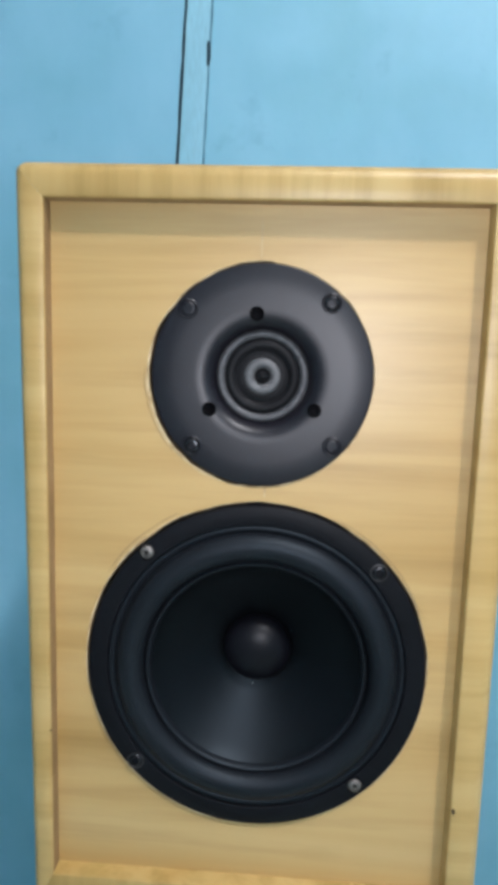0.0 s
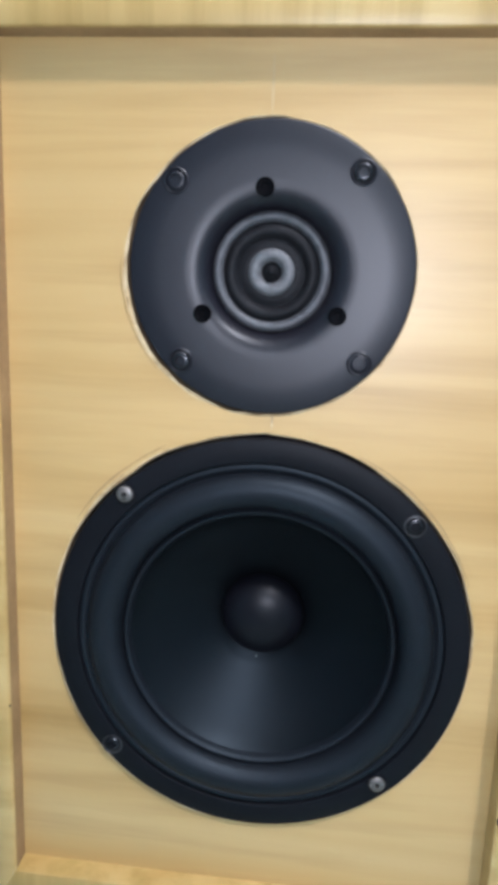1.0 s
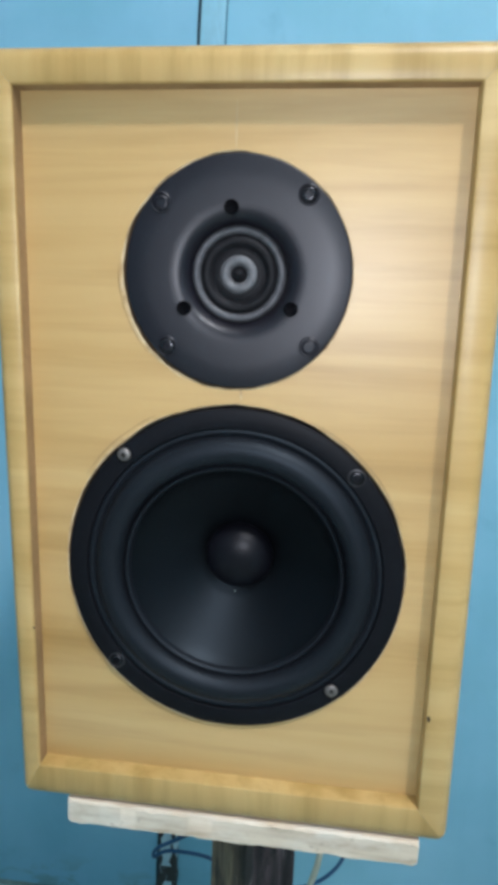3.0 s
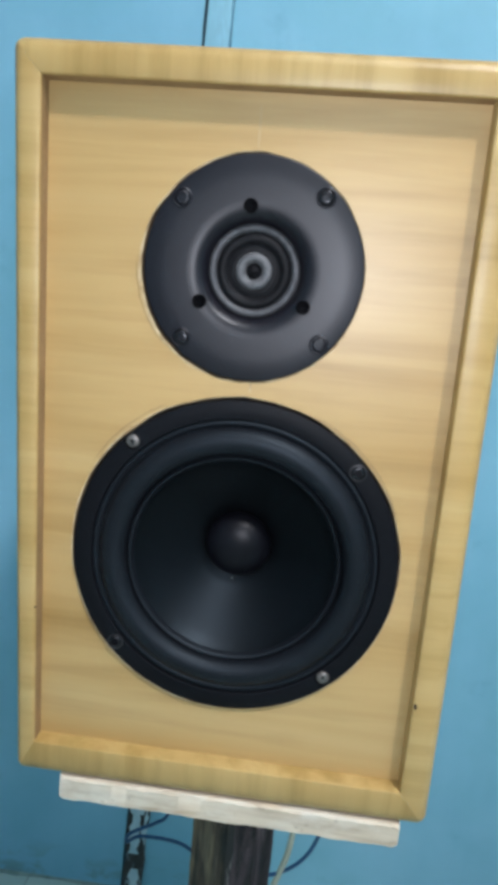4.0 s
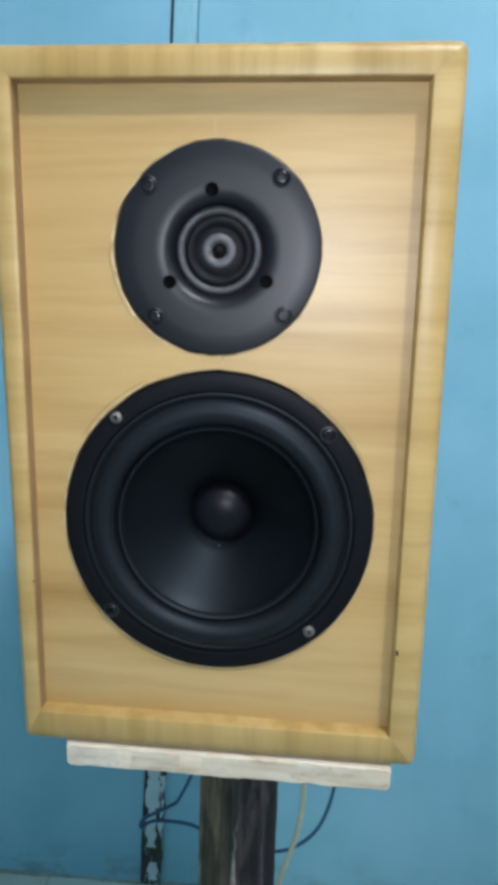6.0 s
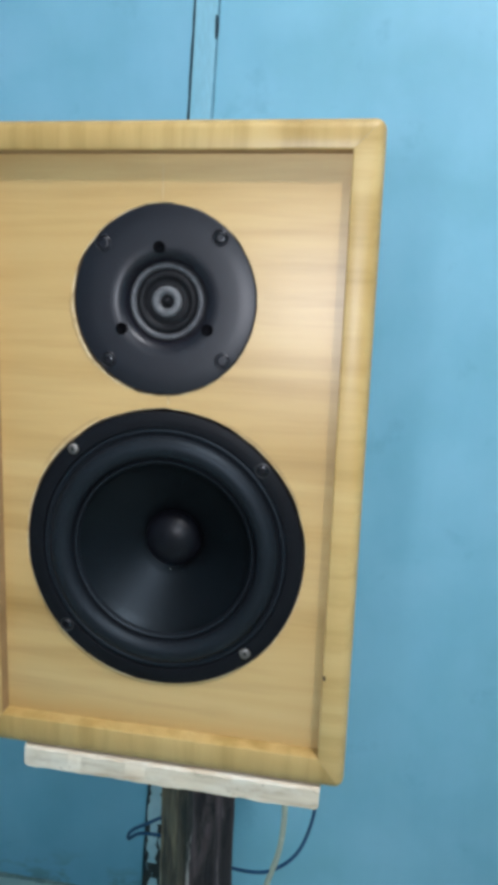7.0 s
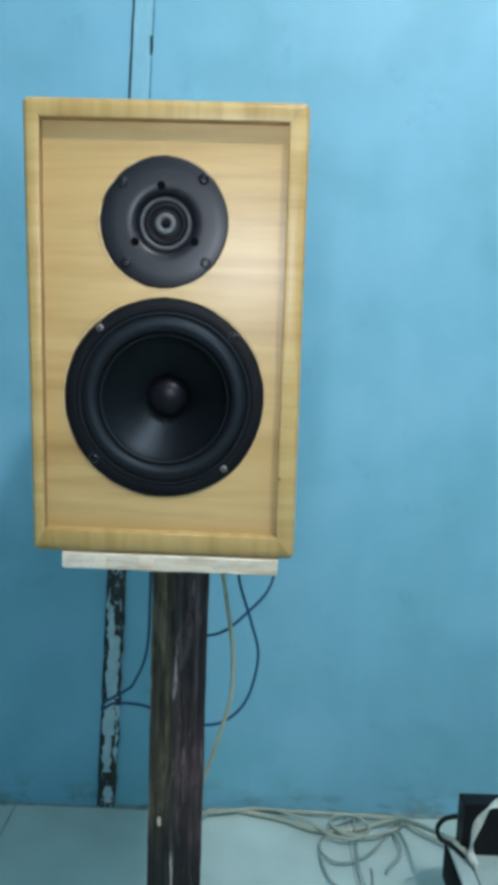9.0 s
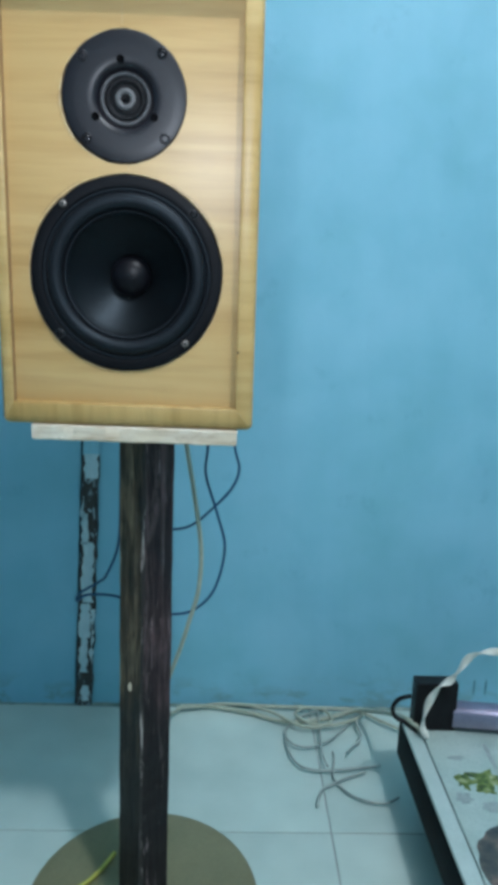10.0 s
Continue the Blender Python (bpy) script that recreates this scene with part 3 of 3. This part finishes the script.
def loudspeaker():
    sp = tagged(thing("loudspeaker", (0, DEEP / 2, ZB)), "pale wood veneered bookshelf loudspeaker standing on a plank-topped stand", "loudspeaker")
    part("body", sheet([(0, 0.004), (0, DEEP - 0.003), (0.003, DEEP)], cap=True), BODY, sp, "cabinet sides and back, greyed by painted shade and wall reflection", 40)
    profile = [(0.0, 0.0042), (0.0, FRONT + 0.0078), (0.0005, FRONT + 0.0052), (0.0017, FRONT + 0.0029), (0.0035, FRONT + 0.0013), (0.0056, FRONT + 0.0004), (0.0080, FRONT), (0.0110, FRONT), (INSET - 0.0016, FRONT), (INSET - 0.0005, FRONT + 0.0005), (INSET, FRONT + 0.0017), (INSET, 0.0005)]
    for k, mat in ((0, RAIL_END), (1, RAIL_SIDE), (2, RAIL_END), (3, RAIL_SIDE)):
        part("frame_rail", rail(profile, k), [mat, INNER_SHADE], sp, "rounded mitred veneer rail", 40)
    g = 0.0135
    part("front_panel", holed_panel(0.0, -HALF + g, HALF - g, ZB + g, ZT - g, ((-0.0005, 0.9923, 0.0569, 2.3), (0.0009, 0.8371, 0.0914, 7.7))), [BAFFLE, GROOVE, RAWEDGE], sp, "recessed baffle with fine horizontal grain")
    driver_tweeter(sp, 0.0003, 0.9926)
    driver_woofer(sp, 0.0013, 0.8369)
    part("knot", blob((0.1082, FRONT + 0.0002, 0.7685), 0.0022, 0.0046, 5, thick=0.0004), KNOT, sp, "tiny dark chip in the veneer")
    for name, mat, cx, cz, r0, a0, a1, wide, label in (("chipped_veneer", RAWEDGE, -0.0005, 0.9923, 0.0571, 158, 250, 0.0013, "pale chipped veneer beside the tweeter"), ("chipped_veneer", RAWEDGE, 0.0009, 0.8371, 0.0915, 112, 150, 0.0007, "pale chipped veneer beside the woofer"), ("cut_mark", GROOVE, 0.0009, 0.8371, 0.0934, 116, 148, 0.0005, "thin dark cutting mark round the woofer"), ("cut_mark", GROOVE, -0.0005, 0.9923, 0.0588, 176, 222, 0.0004, "thin dark cutting mark round the tweeter"), ("cut_mark", GROOVE, 0.0009, 0.8371, 0.0926, 20, 66, 0.0005, "thin dark cutting mark round the woofer")):
        part(name, arc_flake(cx, cz, r0, a0, a1, wide), mat, sp, label)
    part("veneer_split", blob((-0.0015, -0.0001, 1.0600), 0.0010, 0.0240, 17, thick=0.0003, rough=0.2), SPLIT, sp, "faint vertical seam in the veneer")
    part("veneer_split", blob((0.0035, -0.0001, 0.9334), 0.0012, 0.0072, 15, thick=0.0003), RAWEDGE, sp, "short pale split in the veneer between the drivers")
    part("knot", blob((-0.1066, FRONT + 0.0002, 0.801), 0.0011, 0.0017, 8, thick=0.0003), KNOT, sp, "tiny dark speck in the veneer")


loudspeaker()


# ---- the stand ----
def rough_plank(x0, x1, y0, y1, z0, z1, n=90):
    """A sawn plank along x, its long edges broken and chipped."""
    bm = bmesh.new()
    loops = []
    for i in range(n + 1):
        x = x0 + (x1 - x0) * i / n
        end = 0.0016 if i in (0, n) else 0.0
        chip = [0.0011 + 0.0011 * noise.noise(Vector((x * 90, q * 5.1, 0.7))) + 0.0006 * noise.noise(Vector((x * 260, q * 3.7, 1.9))) + end for q in range(4)]
        wave = 0.0006 * noise.noise(Vector((x * 45, 8.1, 2.2)))
        pts = [(y0 + chip[0], z0 + wave), (y0 + wave, z0 + chip[0]), (y0 - wave, z1 - chip[1] + 0.3 * wave), (y0 + chip[1], z1), (y1 - chip[2], z1), (y1, z1 - chip[2]), (y1, z0 + chip[3]), (y1 - chip[3], z0)]
        sag = 0.0020 * i / n
        loops.append([bm.verts.new((x + (0.0008 * noise.noise(Vector((y * 60, z * 300, i))) if end else 0), y, z - sag)) for y, z in pts])
    for a, b in zip(loops, loops[1:]):
        for k in range(8):
            bm.faces.new((a[k], a[(k + 1) % 8], b[(k + 1) % 8], b[k]))
    bm.faces.new(loops[0])
    bm.faces.new(loops[-1])
    return bm


def stand():
    st = tagged(thing("speaker_stand", (0.010, 0.10, 0)), "rough dark timber post on round olive base with pale plank", "stand")
    part("top_plank", rough_plank(-0.0910, 0.1092, -0.0105, 0.20, 0.6784, 0.6935), PLANK, st, "pale unpainted plank with chipped edges", 35)
    # square post turned on its corner, with a worn front arris
    cx, cy, half = 0.0100, 0.088, 0.0305
    bm = bmesh.new()
    loops = []
    n = 120
    for i in range(n + 1):
        z = 0.018 + (0.6776 - 0.018) * i / n
        drift = 0.010 * (z - 0.6775)
        w = [0.0009 * noise.noise(Vector((q * 7.1, 3.3, z * 16))) + 0.0005 * noise.noise(Vector((q * 3.1, 6.3, z * 70))) for q in range(8)]
        c = 0.0016 + 0.0012 * noise.noise(Vector((4.4, 1.1, z * 30)))
        pts = [(-c + w[0], -half), (c + w[1] * 2, -half), (half + w[2], -c), (half + w[3], c), (c, half), (-c, half), (-half + w[6], c), (-half + w[7], -c)]
        loops.append([bm.verts.new((cx + drift + x, cy + y, z)) for x, y in pts])
    for a, b in zip(loops, loops[1:]):
        for k in range(8):
            f = bm.faces.new((a[k], a[(k + 1) % 8], b[(k + 1) % 8], b[k]))
            f.material_index = {0: 1, 7: 2}.get(k, 0)
    bm.faces.new(loops[0])
    bm.faces.new(loops[-1])
    part("post", bm, [POST, WORN, POSTWORN], st, "dark stained square post with a worn front edge")
    part("paint_chip", blob((cx - 0.0185, cy - 0.0145, 0.361), 0.007, 0.012, 12, thick=0.004), PLANK, st, "pale chip of paint")
    part("base", turned([(0, 0), (0.155, 0), (0.157, 0.002), (0.157, 0.015), (0.1555, 0.0172), (0.153, 0.018), (0, 0.018)], (0.0, 0.115, 0), 96, "z"), BASE, st, "flat round olive-coloured base", 40)


stand()


# ---- wires and cables ----
def cable(points, radius, mat, label, name="cable", **kw):
    return tagged(part(name, cord(points, radius, **kw), mat, None, "", 70), label, "cable")


Y = 0.30
cable([(0.075, 0.283, 0.76), (0.072, 0.290, 0.665), (0.071, 0.295, 0.605), (0.069, Y, 0.563), (0.087, Y, 0.503), (0.099, Y, 0.45), (0.085, Y, 0.386), (0.056, Y, 0.352), (0.021, Y, 0.343), (-0.03, Y, 0.352), (-0.062, Y, 0.370), (-0.105, Y, 0.372), (-0.122, Y, 0.362), (-0.118, Y, 0.374), (-0.09, Y, 0.392), (-0.077, Y, 0.405), (-0.059, Y, 0.455), (-0.055, Y, 0.54), (-0.052, 0.292, 0.66), (-0.05, 0.283, 0.76)], 0.0021, WIRE, "thin dark blue wire hanging in a loop behind the stand", "wire")
cable([(0.095, 0.283, 0.76), (0.103, 0.290, 0.665), (0.110, 0.295, 0.606), (0.117, Y, 0.573), (0.108, Y, 0.545), (0.087, Y, 0.520), (0.054, Y, 0.489), (0.025, Y, 0.479), (-0.01, Y, 0.485), (-0.03, 0.28, 0.53), (-0.03, 0.285, 0.68), (-0.03, 0.283, 0.76)], 0.0020, WIRE, "thin blue wire looping below the loudspeaker", "wire")
cable([(0.030, 0.288, 0.76), (0.034, 0.292, 0.66), (0.041, Y, 0.603), (0.053, Y, 0.53), (0.0635, Y, 0.45), (0.0610, Y, 0.385), (0.048, Y, 0.334), (0.034, Y, 0.285), (0.018, 0.31, 0.235), (0.004, 0.35, 0.17), (-0.006, 0.43, 0.09), (0.0, 0.52, 0.025), (0.020, 0.572, 0.008)], 0.0035, IVORY, "ivory cable hanging behind the stand and down to the floor", "cable")


def on_floor(pts, z=0.004):
    return [(x, y, z + 0.004 * noise.noise(Vector((x * 9, y * 9, 1.7))) ** 2) for x, y in pts]


cable([(0.02, 0.572, 0.008), (0.079, 0.574, 0.008), (0.155, 0.555, 0.008), (0.221, 0.528, 0.008), (0.28, 0.530, 0.009), (0.33, 0.545, 0.012), (0.368, 0.535, 0.03), (0.385, 0.47, 0.07), (0.392, 0.38, 0.125), (0.400, 0.318, 0.158), (0.418, 0.285, 0.158)], 0.0042, IVORY, "ivory cable along the foot of the wall and over a case")
cable(on_floor([(0.01, 0.560), (0.05, 0.566), (0.10, 0.576), (0.18, 0.572), (0.25, 0.570), (0.32, 0.568), (0.37, 0.560), (0.42, 0.52), (0.46, 0.49)], 0.012), 0.0032, IVORY, "pale cable lying along the foot of the wall")
cable(on_floor([(0.15, 0.568), (0.20, 0.545), (0.245, 0.505), (0.285, 0.498), (0.315, 0.525), (0.30, 0.557), (0.265, 0.562), (0.245, 0.540), (0.265, 0.512), (0.31, 0.505), (0.36, 0.525), (0.385, 0.55)], 0.016), 0.0030, IVORY, "pale cable coiled in a loose loop on the tiles")
cable(on_floor([(0.40, 0.55), (0.35, 0.562), (0.304, 0.565), (0.25, 0.535), (0.221, 0.492), (0.23, 0.460), (0.257, 0.447), (0.30, 0.465), (0.34, 0.51), (0.368, 0.545)], 0.010), 0.0023, GREYCABLE, "thin grey cable looped in a tangle on the floor")
cable(on_floor([(0.222, 0.490), (0.221, 0.458), (0.230, 0.415), (0.246, 0.393), (0.275, 0.386), (0.311, 0.389), (0.363, 0.397), (0.385, 0.402)], 0.008), 0.0023, GREYCABLE, "thin grey cable in a loose loop on the tiles")
cable(on_floor([(0.368, 0.54), (0.361, 0.512), (0.364, 0.485), (0.356, 0.460), (0.340, 0.443), (0.329, 0.427)], 0.014), 0.0025, GREYCABLE, "short kinked grey cable end on the tiles")
cable(on_floor([(0.306, 0.440), (0.305, 0.419), (0.298, 0.390), (0.298, 0.367), (0.317, 0.332), (0.345, 0.315), (0.375, 0.311), (0.40, 0.325)], 0.006), 0.0022, GREYCABLE, "thin grey cable curling over the tiles")
cable(on_floor([(0.355, 0.385), (0.317, 0.367), (0.29, 0.350), (0.274, 0.339), (0.265, 0.32), (0.260, 0.299)], 0.008), 0.0021, GREYCABLE, "thin grey wire end lying on the tiles")
cable(on_floor([(0.291, 0.570), (0.290, 0.54), (0.287, 0.49), (0.284, 0.427), (0.288, 0.39)], 0.014), 0.0019, GREYCABLE, "straight thin grey wire crossing the cable tangle")
# short bright yellow strip across the base, swept like a cord
cable([(-0.050, 0.185, 0.022), (-0.062, 0.160, 0.022), (-0.074, 0.140, 0.022), (-0.095, 0.115, 0.022), (-0.10, 0.08, 0.022)], 0.0035, YELLOW, "short yellow strip lying on the stand's base")

# ---- the low case beside the wall, and what lies on it ----
CASE_X, CASE_TOP, CASE_BACK = 0.393, 0.150, 0.340


def low_case():
    c = tagged(thing("low_case", (CASE_X, 0.15, 0)), "low black-sided case with a pale printed lid standing on short feet", "case")
    part("case_body", box(CASE_X, CASE_X + 0.50, -0.30, CASE_BACK, 0.080, CASE_TOP - 0.004, 0.006, 3), CARDSIDE, c, "matt black side", 40)
    lid = part("lid", box(CASE_X + 0.026, CASE_X + 0.474, -0.276, CASE_BACK - 0.022, CASE_TOP - 0.006, CASE_TOP - 0.001, 0.001, 1), CARDLID, c, "pale glossy printed lid")
    for x0, x1, y0, y1 in ((CASE_X + 0.001, CASE_X + 0.024, -0.299, CASE_BACK), (CASE_X + 0.476, CASE_X + 0.499, -0.299, CASE_BACK), (CASE_X + 0.0245, CASE_X + 0.4755, CASE_BACK - 0.02, CASE_BACK), (CASE_X + 0.0245, CASE_X + 0.4755, -0.299, -0.279)):
        part("lid_border", box(x0, x1, y0, y1, CASE_TOP - 0.006, CASE_TOP, 0.0015, 2), CARDEDGE, c, "smooth pale border")
    z = CASE_TOP - 0.001
    for k, (x, y, w, h) in enumerate(((0.485, 0.190, 0.075, 0.055), (0.452, 0.186, 0.030, 0.045), (0.515, 0.182, 0.060, 0.035), (0.478, 0.170, 0.035, 0.03))):
        part("green_print", blob((x, y, z), w, h, 20 + k, "z", 0.0004 + 0.0002 * k, 22, 0.6), GREENINK, lid, "printed green foliage")
    part("round_print", blob((0.485, 0.030, z), 0.130, 0.150, 31, "z", 0.0004, 40, 0.06), DARKINK, lid, "dark round printed picture")
    part("round_print", blob((0.492, 0.022, z), 0.090, 0.115, 32, "z", 0.0007, 30, 0.2), PINKINK, lid, "pinkish middle of the printed picture")
    for k, (x, y, w, h) in enumerate(((0.440, 0.150, 0.030, 0.030), (0.49, 0.132, 0.09, 0.035), (0.508, 0.240, 0.008, 0.09), (0.455, 0.235, 0.03, 0.015))):
        part("grey_print", blob((x, y, z), w, h, 40 + k, "z", 0.0003, 18, 0.5), GREYINK, lid, "faint grey print")
    for x in (CASE_X + 0.07, CASE_X + 0.43):
        for y in (-0.24, CASE_BACK - 0.05):
            part("foot", turned([(0, 0), (0.018, 0), (0.020, 0.003), (0.018, 0.081), (0, 0.081)], (x, y, 0), 24, "z"), CARDSIDE, c, "", 40)


low_case()


def black_unit():
    zt = CASE_TOP + 0.0003
    u = tagged(thing("roller_unit", (0.44, 0.30, CASE_TOP)), "black plastic block with a shiny dark lilac tube", "device")
    part("end_block", box(0.406, 0.473, 0.300, 0.326, zt, zt + 0.082, 0.002, 2), BLACKBOX, u, "matt black end block")
    tube = turned([(0, -0.2), (0.020, -0.2), (0.0212, -0.198), (0.0212, 0.198), (0.020, 0.2), (0, 0.2)], (0, 0, 0), 40, "z")
    bmesh.ops.rotate(tube, cent=(0, 0, 0), matrix=Matrix.Rotation(radians(-7), 3, "Z") @ Matrix.Rotation(radians(90), 3, "Y"), verts=tube.verts)
    bmesh.ops.translate(tube, vec=(0.668, 0.290, zt + 0.0212), verts=tube.verts)
    part("tube", tube, TUBE, u, "shiny dark lilac tube", 40)


black_unit()
cable([(0.419, 0.270, 0.157), (0.415, 0.282, 0.172), (0.421, 0.285, 0.206), (0.437, 0.286, 0.236), (0.452, 0.286, 0.247), (0.463, 0.286, 0.262), (0.479, 0.286, 0.287), (0.50, 0.287, 0.295), (0.53, 0.288, 0.296), (0.58, 0.30, 0.285), (0.64, 0.33, 0.23), (0.68, 0.348, 0.18)], 0.0058, WHITECORD, "twisted white cord draped over the black block", "cord", steps=12, flat=0.35, twist=19.0)
cable([(0.404, 0.318, 0.200), (0.385, 0.319, 0.193), (0.376, 0.320, 0.177), (0.382, 0.320, 0.160), (0.398, 0.312, 0.155), (0.410, 0.292, 0.155)], 0.0035, BLACKBOX, "short black cable bent beside the black block")

# ---- rough cement bead along the foot of the wall ----
bead = bmesh.new()
ROWS_N = 240
last = None
for q in range(ROWS_N + 1):
    x = -1.2 + 2.4 * q / ROWS_N
    a = 0.008 + 0.005 * noise.noise(Vector((x * 14, 0.3, 0))) + 0.003 * noise.noise(Vector((x * 55, 0.3, 2)))
    h = 0.004 + 0.003 * noise.noise(Vector((x * 12, 5.3, 0))) + 0.002 * noise.noise(Vector((x * 48, 1.3, 2)))
    loop = [bead.verts.new(p) for p in ((x, WALL_Y + 0.001, h), (x, WALL_Y - 0.35 * a, 0.55 * h), (x, WALL_Y - a, -0.0005))]
    if last:
        for k in range(2):
            bead.faces.new((last[k], last[k + 1], loop[k + 1], loop[k]))
    last = loop
tagged(part("baseboard", bead, CEMENT, None, "", 60), "rough grey-green cement bead between wall and floor tiles", "cement bead", kind="structure")

# ---- the bulb under the ceiling ----
bulb = tagged(thing("ceiling_bulb", (BULB[0], BULB[1], 2.53)), "bare white bulb in a small holder under the ceiling", "lamp")
part("bulb_holder", turned([(0, 0.17), (0.04, 0.17), (0.04, 0.15), (0.022, 0.145), (0.022, 0.0), (0, 0.0)], (BULB[0], BULB[1], 2.53), 32, "z"), CEILING, bulb, "white holder", 40)

# ---- floor tiles ----
SIDE, JX, JY = 0.63, 0.277, 0.252
tile_mesh = {}
for i in range(-5, 5):
    for j in range(-6, 2):
        x0, x1 = max(JX + SIDE * i, -2.2) + 0.001, min(JX + SIDE * (i + 1), 2.2) - 0.001
        y0, y1 = max(JY + SIDE * j, -2.7) + 0.001, min(JY + SIDE * (j + 1), WALL_Y) - 0.001
        if x1 - x0 < 0.02 or y1 - y0 < 0.02:
            continue
        key = (round(x1 - x0, 4), round(y1 - y0, 4))
        if key not in tile_mesh:
            bm = box(0, x1 - x0, 0, y1 - y0, -0.008, 0, 0.0008, 1)
            me = bpy.data.meshes.new("tile")
            bm.to_mesh(me)
            bm.free()
            me.materials.append(TILE)
            tile_mesh[key] = me
        ob = new("tile", tile_mesh[key])
        ob.parent = floor
        ob.location = (x0, y0, 0)
